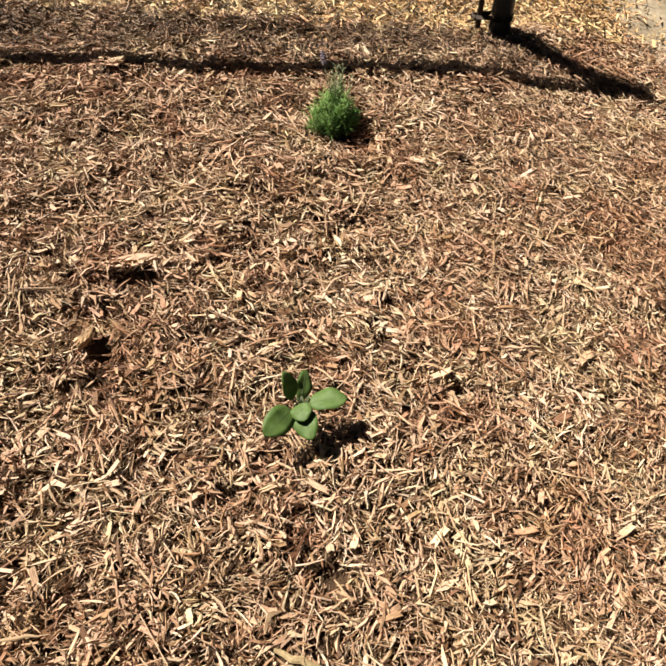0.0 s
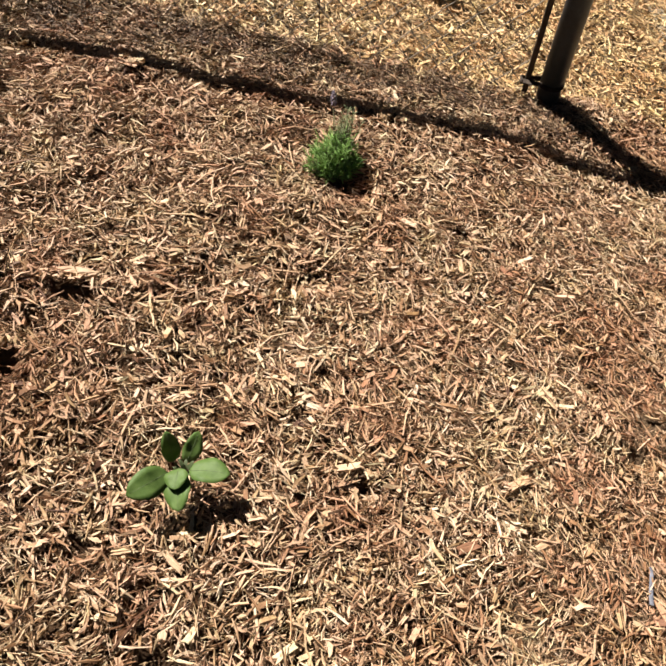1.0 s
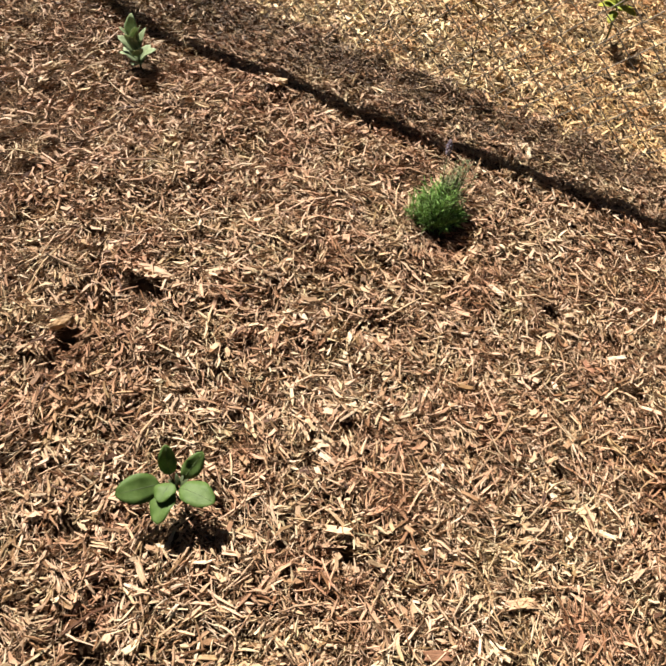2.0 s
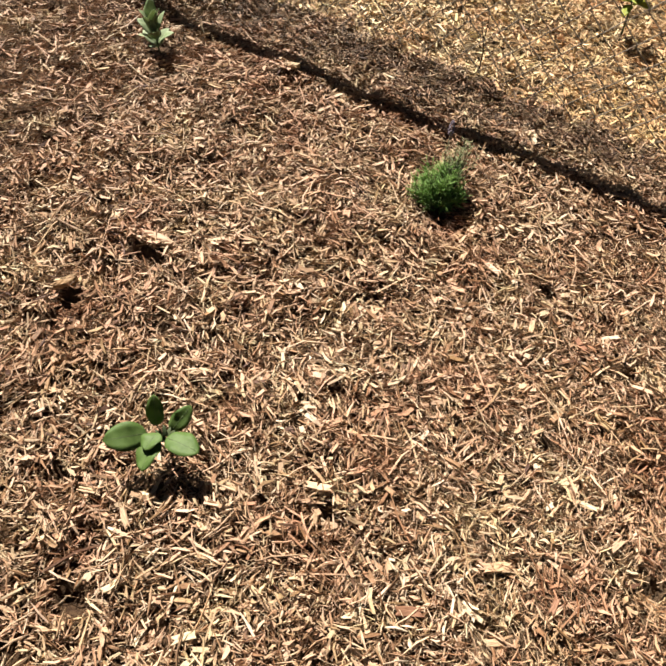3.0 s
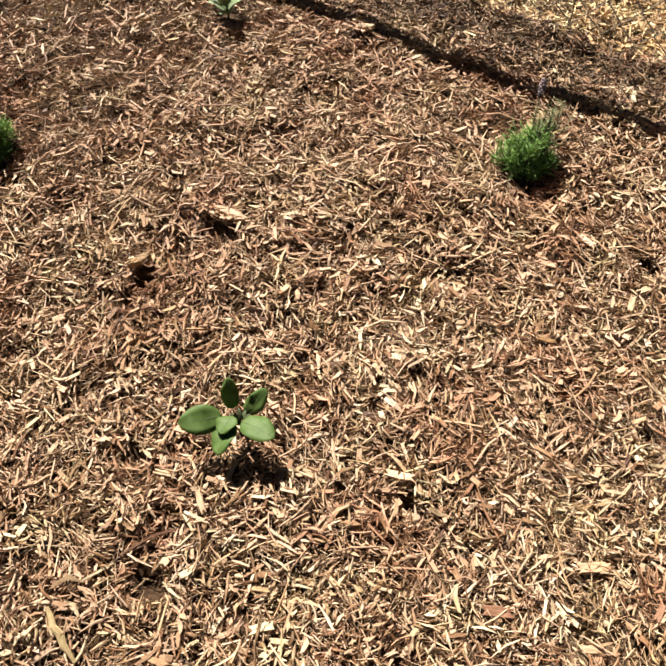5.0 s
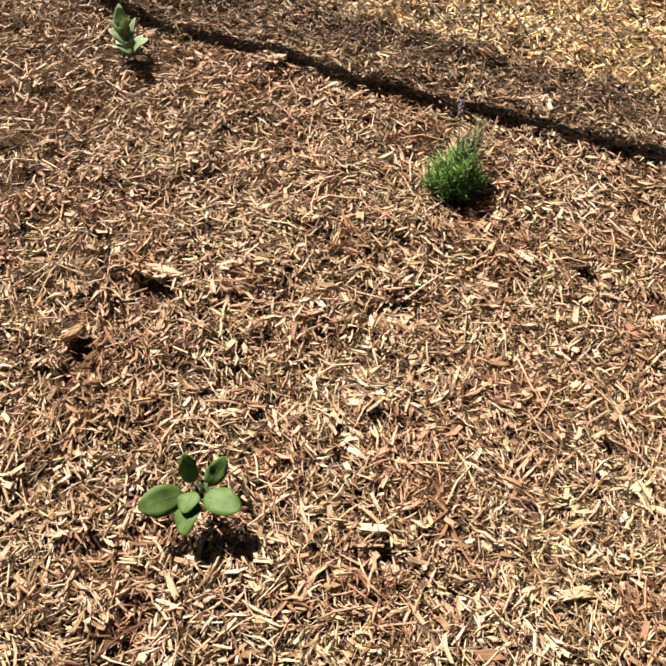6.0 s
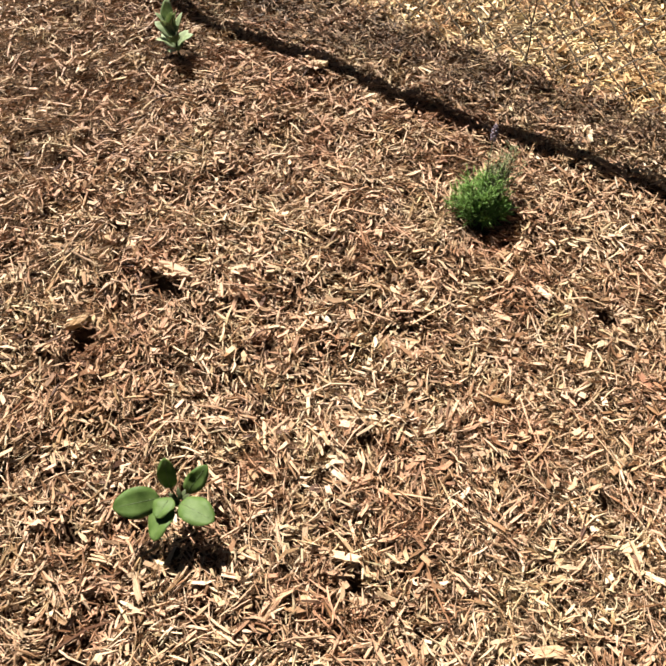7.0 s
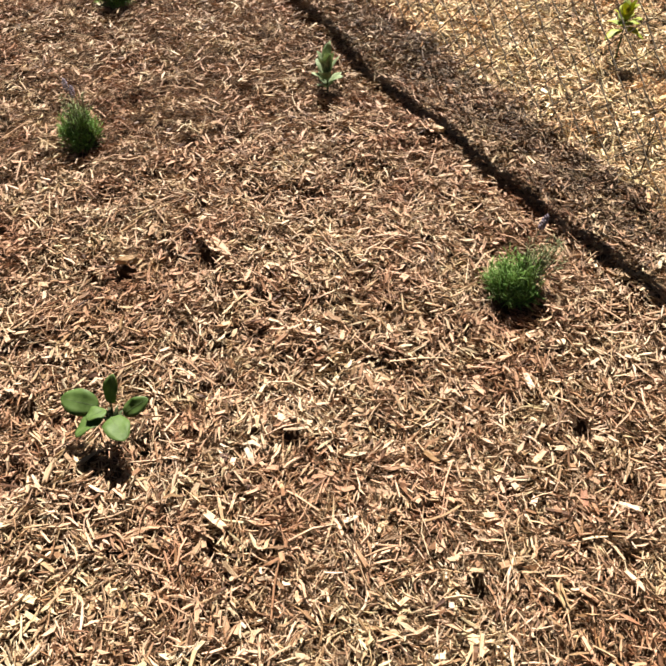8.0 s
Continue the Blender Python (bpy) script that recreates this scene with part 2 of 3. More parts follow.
def build_ground():
    xs = axis([(-2.0, -0.7, 60), (-0.7, 0.95, 155), (0.95, 2.0, 50)], 0.02, 500)
    ys = axis([(-0.5, 0.1, 30), (0.1, 1.7, 150), (1.7, 3.4, 70)], 0.02, 500)
    X, Y = np.meshgrid(xs, ys)
    Z = ground_z(X, Y) - 0.004
    verts = np.stack([X.ravel(), Y.ravel(), Z.ravel()], 1)
    nx, ny = len(xs), len(ys)
    faces = [(j * nx + i, j * nx + i + 1, (j + 1) * nx + i + 1, (j + 1) * nx + i) for j in range(ny - 1) for i in range(nx - 1)]
    me = from_arrays("ground", verts.tolist(), faces, m_soil, True)
    me.materials.append(m_dirt)
    me.materials.append(m_yard)
    me.materials.append(m_lawn)
    me.materials.append(m_trodden)
    cx, cy = 0.5 * (X[:-1, :-1] + X[1:, 1:]), 0.5 * (Y[:-1, :-1] + Y[1:, 1:])
    wide = np.clip((np.abs(cy - 1.2) - 1.6) / 2.0, 0, 1)
    wave = value_noise(cx, cy, 1.3, 13) - 0.5
    bare = cx + 0.16 * (value_noise(cx, cy, 0.3, 8) - 0.5) + 1.1 * wide * wave > dirt_edge(cy)
    trodden = (cx + 0.5 * (value_noise(cx, cy, 0.22, 19) - 0.5) > 0.42) & (cy < 1.3) & (cy > 0.0 + 0.5 * (value_noise(cx, cy, 0.25, 20) - 0.5))
    path = bare & (cy + 0.10 * wave > 0.98) & (cx + 0.7 * wave < 2.4)
    yard = cy + 0.05 * (value_noise(cx, cy, 0.2, 11) - 0.5) > fence_y(cx) + 0.02
    me.polygons.foreach_set("material_index", np.where(path, 1, np.where(bare | (cx + 0.9 * wide * wave > 0.80) & (cy < 0.95), 3, np.where(yard, 2, np.where(trodden, 4, 0)))).ravel())
    return tagged(new("ground", me), "dark mulch-covered garden soil with bare packed dirt beside it", "ground", kind="structure")


def dirt_edge(y):
    return 0.845 + 0.0 * y


ground = build_ground()


# ---- loose wood chips ----
def chips(rng, x, y, L, W, T, lift, tilt, taper, stations=3, curl=0.12, sides=4):
    """Corner points of many flat splinters, lying at x, y; each is a bent, tapered bar."""
    n = len(x)
    fine = 1.0 - 0.15 * np.clip((x - 0.15) / 0.5, 0, 1) * (y < 1.5)
    L, W, T, tilt = 1.06 * L * fine, 1.05 * W * fine, 1.15 * T, tilt * fine
    mats = 9.0 * value_noise(x, y, 0.06, 9) + 3.0 * value_noise(x, y, 0.02, 10)
    yaw = np.where(rng.random(n) < 0.5, mats + rng.normal(0, 0.4, n), rng.uniform(0, 2 * np.pi, n))
    pitch, roll = rng.normal(0, tilt, n), rng.normal(0, tilt * 1.6, n)
    u = np.stack([np.cos(yaw) * np.cos(pitch), np.sin(yaw) * np.cos(pitch), np.sin(pitch)], 1)
    side = np.stack([-np.sin(yaw), np.cos(yaw), np.zeros(n)], 1)
    up = np.cross(u, side)
    v = side * np.cos(roll)[:, None] + up * np.sin(roll)[:, None]
    w = np.cross(u, v)
    low = np.abs(np.sin(pitch)) * L * 0.35 + np.abs(np.sin(roll)) * W * 0.35
    c = np.stack([x, y, ground_z(x, y) + lift + low * 0.8], 1)
    out, run = [], []
    r = rng.uniform(-9, 9, (3, n))
    bend_v, bend_w = rng.normal(0, curl, n) * (0.5 * W + 0.07 * L), rng.normal(0, curl * 0.35, n) * L * 0.3
    for k, s in enumerate(np.linspace(-0.5, 0.5, stations)):
        end = abs(s) * 2
        f = 1 - end * rng.uniform(*taper, n)
        mid = 1 - end
        base = c + u * (s * L + rng.normal(0, 0.03, n) * L)[:, None] + v * (bend_v * mid)[:, None] + w * (bend_w * mid)[:, None]
        skew = rng.normal(0, 0.18, n) * W * end
        for a, b in ((-0.5, -0.5), (0.5, -0.5), (0.5, 0.5), (-0.5, 0.5)) if sides == 4 else ((-0.5, -0.4), (0.5, -0.3), (0.05, 0.6)):
            p = base + v * (a * W * f)[:, None] + w * (b * T)[:, None] + u * (skew * (1 if a > 0 else -1))[:, None]
            out.append(p)
            run.append(np.stack([s * L + r[0], a * W + 0.5 * b * T + r[1], r[2]], 1))
    P = np.stack(out, 1)
    P[:, :, 2] += SLOPE * (P[:, :, 0] - c[:, 0:1])
    return P, sides, np.stack(run, 1)


def chip_mesh(name, blocks, mat):
    """One mesh of all the blocks of chips."""
    verts, runs, quads, tris, base = [], [], [np.zeros((0, 4), int)], [np.zeros((0, 3), int)], 0
    for P, sides, run in blocks:
        runs.append(run.reshape(-1, 3))
        n, k, _ = P.shape
        q = []
        for s in range(k // sides - 1):
            q += [(sides * s + a, sides * s + (a + 1) % sides, sides * (s + 1) + (a + 1) % sides, sides * (s + 1) + a) for a in range(sides)]
        step = (base + k * np.arange(n))[:, None, None]
        if sides == 4:
            q += [(3, 2, 1, 0), (k - 4, k - 3, k - 2, k - 1)]
        else:
            tris.append((np.array([(2, 1, 0), (k - 3, k - 2, k - 1)])[None] + step).reshape(-1, 3))
        verts.append(P.reshape(-1, 3))
        quads.append((np.array(q)[None] + step).reshape(-1, 4))
        base += n * k
    verts, quads, tris = np.concatenate(verts), np.concatenate(quads), np.concatenate(tris)
    loops = np.concatenate([quads.ravel(), tris.ravel()])
    starts = np.concatenate([np.arange(0, quads.size, 4), quads.size + np.arange(0, tris.size, 3)])
    me = bpy.data.meshes.new(name)
    me.vertices.add(len(verts))
    me.vertices.foreach_set("co", verts.ravel())
    me.loops.add(len(loops))
    me.loops.foreach_set("vertex_index", loops)
    me.polygons.add(len(starts))
    me.polygons.foreach_set("loop_start", starts)
    me.update(calc_edges=True)
    me.polygons.foreach_set("use_smooth", np.zeros(len(starts), bool))
    lines = me.attributes.new("grain", "FLOAT_VECTOR", "POINT")
    lines.data.foreach_set("vector", np.concatenate(runs).astype(np.float32).ravel())
    me.materials.append(mat)
    return me


# the plants' feet, kept free of chips: x, y, radius
CLEAR = [(0.036, 0.457, 0.012), (0.086, 1.160, 0.040), (-0.748, 0.592, 0.040), (-0.715, 1.212, 0.03)]


def scatter(rng, n, x0, x1, y0, y1, keep):
    x, y = rng.uniform(x0, x1, n), rng.uniform(y0, y1, n)
    k = keep(x, y)
    for cx, cy, r in CLEAR:
        k &= np.hypot(x - cx, y - cy) > r
    for px, py, a, b in PITS:
        k &= (((x - px) / (1.25 * a)) ** 2 + ((y - py) / (1.45 * b)) ** 2 > 1.0) | (lattice(x * 377.1, y * 829.7, 3) > 0.93)
    return x[k], y[k]


def in_bed(x, y):
    edge = fence_y(x) + 0.03 + 0.05 * (value_noise(x, y, 0.2, 11) - 0.5)
    right = 0.80 + 0.08 * (value_noise(x, y, 0.12, 12) - 0.5) + np.clip(y - 0.95, 0, 0.5) * 0.3 + 0.20 * lattice(x * 731.3, y * 517.9, 4) ** 3
    return (y < edge) & (x < right)


def dense_bed(x, y):
    """The deep part of the bed, thinning out at its rim."""
    a, b = lattice(x * 613.1, y * 419.3, 6), lattice(x * 517.7, y * 733.9, 7)
    foot = np.where(x > -0.62, -0.12, 0.08 - 0.1 * (x + 0.62))
    return in_bed(x, y) & (x > -1.95 + 0.35 * a * a) & (y > foot + 0.24 * b * b)


def in_yard(x, y):
    edge = fence_y(x) + 0.05 * (value_noise(x, y, 0.2, 11) - 0.5)
    return (y > edge) & (x < dirt_edge(y) + 0.02 + 0.10 * (value_noise(x, y, 0.12, 12) - 0.5) + 0.30 * lattice(x * 731.3, y * 517.9, 4) ** 3)


def grade(rng, n, lo, hi, power=1.6):
    return lo + (hi - lo) * rng.random(n) ** power


def build_mulch():
    rng = np.random.default_rng(7)
    blocks = []
    areas = [((-0.62, 0.95, -0.12, 1.15), 0.98), ((-1.95, -0.62, 0.08, 1.60), 0.72), ((-0.62, 1.0, 1.15, 1.72), 0.88)]
    for (x0, x1, y0, y1), dens in areas:
        a = (x1 - x0) * (y1 - y0) * dens
        joints = 3 if x1 > 0 else 2
        # kind of chip: count, length, width, thickness, height in the heap, tilt, taper, joints, curl, sides
        for count, long, wide, thick, high, tilt, taper, bends, curl, sides in (
                (4200, (0.010, 0.040, 1.9), (0.0015, 0.0046, 1.6), (0.0007, 0.0018), (0.0, 0.0125), 0.19, (0.2, 0.95), joints, 0.4, 4),    # flat shreds
                (8200, (0.008, 0.042, 2.0), (0.0013, 0.0042, 1.6), (0.0009, 0.0024), (0.0, 0.0130), 0.19, (0.3, 0.98), joints, 0.4, 3),    # ridged splinters
                (11000, (0.007, 0.032, 1.7), (0.0008, 0.0024, 1.4), (0.0006, 0.0014), (0.0, 0.0135), 0.23, (0.2, 0.95), joints, 0.55, 3),   # bent fibres
                (11500, (0.006, 0.024, 1.7), (0.0007, 0.0022, 1.4), (0.0005, 0.0013), (-0.001, 0.0105), 0.22, (0.2, 0.95), 2, 0.5, 3),     # straight fibres
                (3000, (0.009, 0.034, 1.7), (0.0030, 0.0082, 1.9), (0.001, 0.0026), (0.0, 0.0105), 0.18, (0.1, 0.85), 3, 0.5, 4),          # flat chips
                (13000, (0.003, 0.012, 1.6), (0.0008, 0.0034, 1.6), (0.0006, 0.0016), (-0.001, 0.0085), 0.3, (0.1, 0.9), 2, 0.12, 3)):     # crumbs
            x, y = scatter(rng, int(count * a), x0, x1, y0, y1, dense_bed)
            n = len(x)
            blocks.append(chips(rng, x, y, grade(rng, n, *long), grade(rng, n, *wide), grade(rng, n, *thick),
                                rng.uniform(*high, n), tilt, taper, bends, curl, sides))
        x, y = scatter(rng, int(260 * a), x0, x1, y0, y1, dense_bed)       # long straws
        n = len(x)
        blocks.append(chips(rng, x, y, grade(rng, n, 0.04, 0.085), grade(rng, n, 0.001, 0.0030), grade(rng, n, 0.001, 0.002),
                            rng.uniform(0.008, 0.013, n), 0.08, (0.0, 0.6), 3, 0.6))
    x, y = scatter(rng, 15000, 0.20, 0.95, 0.0, 1.25, in_bed)           # trodden fines
    n = len(x)
    blocks.append(chips(rng, x, y, grade(rng, n, 0.005, 0.020), grade(rng, n, 0.0009, 0.0036), grade(rng, n, 0.0006, 0.0014),
                        rng.uniform(0.0, 0.0095, n), 0.15, (0.1, 0.9), 2, sides=3))
    ob = new("wood_chip_mulch", chip_mesh("wood_chip_mulch", blocks, m_chip))
    tagged(ob, "deep layer of shredded tan and brown wood chip mulch", "mulch", kind="stuff")
    blocks = []
    for k in range(2):
        x, y = rng.normal(-0.4, 1.5, 16000), rng.normal(0.5, 1.1, 16000)
        out = ((x < -1.75) | (y < 0.02) | ((x < -0.6) & (y < 0.2))) & (x > -4) & (y > -2.5) & in_bed(x, y)
        x, y = x[out], y[out]
        n = len(x)
        blocks.append(chips(rng, x, y, grade(rng, n, 0.012, 0.045), grade(rng, n, 0.002, 0.009), grade(rng, n, 0.001, 0.0024),
                            rng.uniform(0.0, 0.008, n), 0.16, (0.1, 0.8), 2, sides=3))
    ob = new("outer_wood_chip_mulch", chip_mesh("outer_wood_chip_mulch", blocks, m_chip))
    tagged(ob, "thinner scatter of brown wood chips round the bed", "mulch", kind="stuff")
    blocks = []
    for count, lo, hi, w0, w1, sides in ((22000, 0.010, 0.038, 0.0018, 0.0060, 3), (11000, 0.010, 0.026, 0.005, 0.012, 4), (26000, 0.006, 0.022, 0.0012, 0.0045, 3)):
        x, y = scatter(rng, count, -1.75, 1.10, FENCE_Y - 0.24, 2.48, lambda u, v: in_yard(u, v) & (v < 2.48 - 0.25 * lattice(u * 431.3, v * 617.1, 8) ** 2) & (u > -1.75 + 0.3 * lattice(u * 811.3, v * 317.1, 9) ** 2))
        n = len(x)
        blocks.append(chips(rng, x, y, grade(rng, n, lo, hi), grade(rng, n, w0, w1), grade(rng, n, 0.0008, 0.0024),
                            rng.uniform(0.0, 0.014, n), 0.3, (0.1, 0.85), 2, sides=sides))
    x, y = rng.uniform(-3.5, 0.8, 9000), FENCE_Y - 0.3 + rng.gamma(2.0, 0.7, 9000)
    out = ((y > 2.36) | (x < -1.7)) & in_yard(x, y)
    x, y = x[out], y[out]
    n = len(x)
    blocks.append(chips(rng, x, y, grade(rng, n, 0.014, 0.045), grade(rng, n, 0.003, 0.009), grade(rng, n, 0.001, 0.0024),
                        rng.uniform(0.0, 0.010, n), 0.2, (0.1, 0.85), 2, sides=3))
    ob = new("straw_coloured_mulch", chip_mesh("straw_coloured_mulch", blocks, m_straw))
    tagged(ob, "yellow straw-coloured wood chip mulch beyond the wire fence", "mulch", kind="stuff")


build_mulch()
# litter tones kept dark so that they add to the fence's shade
m_shade_litter = chip_material("shade_toned_litter", [(0.0, (0.045, 0.026, 0.016)), (0.6, (0.115, 0.073, 0.045)), (1.0, (0.20, 0.14, 0.088))], 0.3, (0.95, 0.95, 0.85))
# dense spots of dark flakes, painted-in shade of the wire: x, y, radius
SHADE_SPOTS = [(-0.82, 1.53, 0.05), (-0.57, 1.52, 0.045), (-0.40, 1.52, 0.05), (-0.32, 1.54, 0.05), (-0.13, 1.56, 0.05), (-0.02, 1.55, 0.045), (-0.66, 1.49, 0.04), (0.12, 1.575, 0.04), (0.25, 1.58, 0.04), (0.38, 1.56, 0.05), (0.06, 1.52, 0.05), (0.18, 1.52, 0.05), (0.30, 1.53, 0.05), (0.46, 1.56, 0.04), (0.52, 1.52, 0.05)]


def build_shade_litter():
    """Dark litter along the foot of the wire; its colour also deepens the fence shade."""
    rng = np.random.default_rng(17)

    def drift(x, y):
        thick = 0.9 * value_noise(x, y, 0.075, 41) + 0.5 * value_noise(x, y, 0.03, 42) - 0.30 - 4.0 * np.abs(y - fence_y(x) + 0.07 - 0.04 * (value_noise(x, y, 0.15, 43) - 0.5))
        for mx, my, r in SHADE_SPOTS:
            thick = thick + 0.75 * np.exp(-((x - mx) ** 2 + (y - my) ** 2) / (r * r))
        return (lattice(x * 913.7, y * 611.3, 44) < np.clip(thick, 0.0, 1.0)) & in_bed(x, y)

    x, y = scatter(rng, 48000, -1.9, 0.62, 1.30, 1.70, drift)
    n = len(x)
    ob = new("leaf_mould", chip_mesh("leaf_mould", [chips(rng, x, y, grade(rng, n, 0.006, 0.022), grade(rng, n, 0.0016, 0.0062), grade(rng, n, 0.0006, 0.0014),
                                                          rng.uniform(0.006, 0.0145, n), 0.22, (0.1, 0.8), 2, 0.3, 3)], m_shade_litter))
    tagged(ob, "dark litter flakes along the fence foot that also deepen the fence shade", "leaf litter", kind="stuff")


build_shade_litter()

# ---- chain-link fence ----
RAIL_H, PITCH = 0.462, 0.0359


def build_fence():
    root = tagged(new("chain_link_fence"), "low chain-link fence with dull wire and a dark round end post", "fence")
    root.location = (POST_X, FENCE_Y, gz(POST_X, FENCE_Y))
    root.rotation_euler.z = math.atan(FENCE_RUN)
    bm = bmesh.new()
    tube(bm, [(0, 0, -0.06), (0, 0, RAIL_H + 0.03), (0, 0, RAIL_H + 0.045), (0, 0, RAIL_H + 0.052)], [0.0280, 0.0280, 0.020, 0.008], 28)
    part("post", bm, m_galv, root)
    bm = bmesh.new()
    far = -3.0
    tube(bm, [(far, 0, -0.06 + far * SLOPE), (far, 0, RAIL_H + 0.02 + far * SLOPE)], 0.024, 20)
    part("post", bm, m_galv, root)
    bm = bmesh.new()
    tube(bm, [(-0.02, 0, RAIL_H), (far, 0, RAIL_H + far * SLOPE)], 0.019, 16)
    part("top_rail", bm, m_galv, root)
    bm = bmesh.new()
    bmesh.ops.create_cube(bm, size=1, matrix=pose(-0.058, 0, 0.235) @ Matrix.Diagonal((0.013, 0.008, 0.43, 1)))
    bmesh.ops.bevel(bm, geom=bm.edges[:], offset=0.0015, segments=1, affect="EDGES")
    part("tension_bar", bm, m_rust, root, "thin rusty steel tension bar", smooth=False)
    for z in (0.050, 0.40):
        bm = bmesh.new()
        outer = [(0.0300 * math.cos(a), 0.0300 * math.sin(a)) for a in np.linspace(radians(155), radians(-155), 22)]
        outer = [(-0.074, 0.006)] + outer + [(-0.074, -0.006)]
        rows = []
        for h in (-0.006, 0.006):
            rows.append([bm.verts.new((px, py, z + h)) for px, py in outer])
        for k in range(len(outer) - 1):
            bm.faces.new((rows[0][k], rows[0][k + 1], rows[1][k + 1], rows[1][k]))
        bmesh.ops.solidify(bm, geom=bm.faces[:], thickness=0.0022)
        band = part("tension_band", bm, m_rust, root, "steel band clamped round the post")
        bm = bmesh.new()
        tube(bm, [(-0.072, -0.014, z), (-0.072, 0.014, z)], 0.004, 6)
        part("bolt", bm, m_rust, band)
    meshes = []
    for flip in (1, -1):
        bm = bmesh.new()
        k = int((RAIL_H + 0.005) / PITCH)
        pts = []
        for i in range(k + 1):
            sx = 0.5 * flip * (1 if i % 2 else -1)
            pts.append((sx * PITCH * 1.06, 0.0022 * (1 if i % 2 else -1), -0.012 + i * PITCH))
        tube(bm, pts, 0.0016, 6)
        me = bpy.data.meshes.new("wire")
        bm.to_mesh(me)
        bm.free()
        me.materials.append(m_wire)
        meshes.append(me)
    for i in range(int(2.9 / PITCH)):
        ob = new("wire", meshes[i % 2])
        ob.parent = root
        x = -0.062 - (i + 0.5) * PITCH
        ob.location = (x, 0, x * SLOPE)
    return root


build_fence()


# ---- plants ----
def leaf_shape(bm, base, tip, width, normal, droop=0.12, fold=0.12, wave=0.0, thick=0.0007, rows=9, blunt=0.9):
    """A leaf as a thin closed shell from base to tip; its midrib sinks, its end droops."""
    base, tip = Vector(base), Vector(tip)
    u = tip - base
    L = u.length
    u.normalize()
    side = Vector(normal).cross(u).normalized()
    nrm = u.cross(side).normalized()
    cols = (-1, -0.55, 0, 0.55, 1)
    sheets = []
    for off in (0.5, -0.5):
        grid = []
        for r in range(rows):
            s = r / (rows - 1)
            half = 0.5 * width * (math.sin(math.pi * s ** blunt) ** 0.55 if 0 < s < 1 else 0.05)
            line = []
            for c in cols:
                h = droop * L * (s * (1 - s) * 2.2 - 0.0) + fold * abs(c) * half + wave * half * math.sin(9 * s + 2 * c) * abs(c)
                line.append(bm.verts.new(base + u * (s * L) + side * (c * half) + nrm * (h + off * thick)))
            grid.append(line)
        sheets.append(grid)
    n = len(cols)
    for g, flip in ((sheets[0], False), (sheets[1], True)):
        for r in range(rows - 1):
            for c in range(n - 1):
                q = (g[r][c], g[r][c + 1], g[r + 1][c + 1], g[r + 1][c])
                bm.faces.new(q[::-1] if flip else q)
    a, b = sheets
    for r in range(rows - 1):
        bm.faces.new((a[r][0], a[r + 1][0], b[r + 1][0], b[r][0]))
        bm.faces.new((a[r + 1][-1], a[r][-1], b[r][-1], b[r + 1][-1]))
    for c in range(n - 1):
        bm.faces.new((a[0][c + 1], a[0][c], b[0][c], b[0][c + 1]))
        bm.faces.new((a[-1][c], a[-1][c + 1], b[-1][c + 1], b[-1][c]))
    return bm


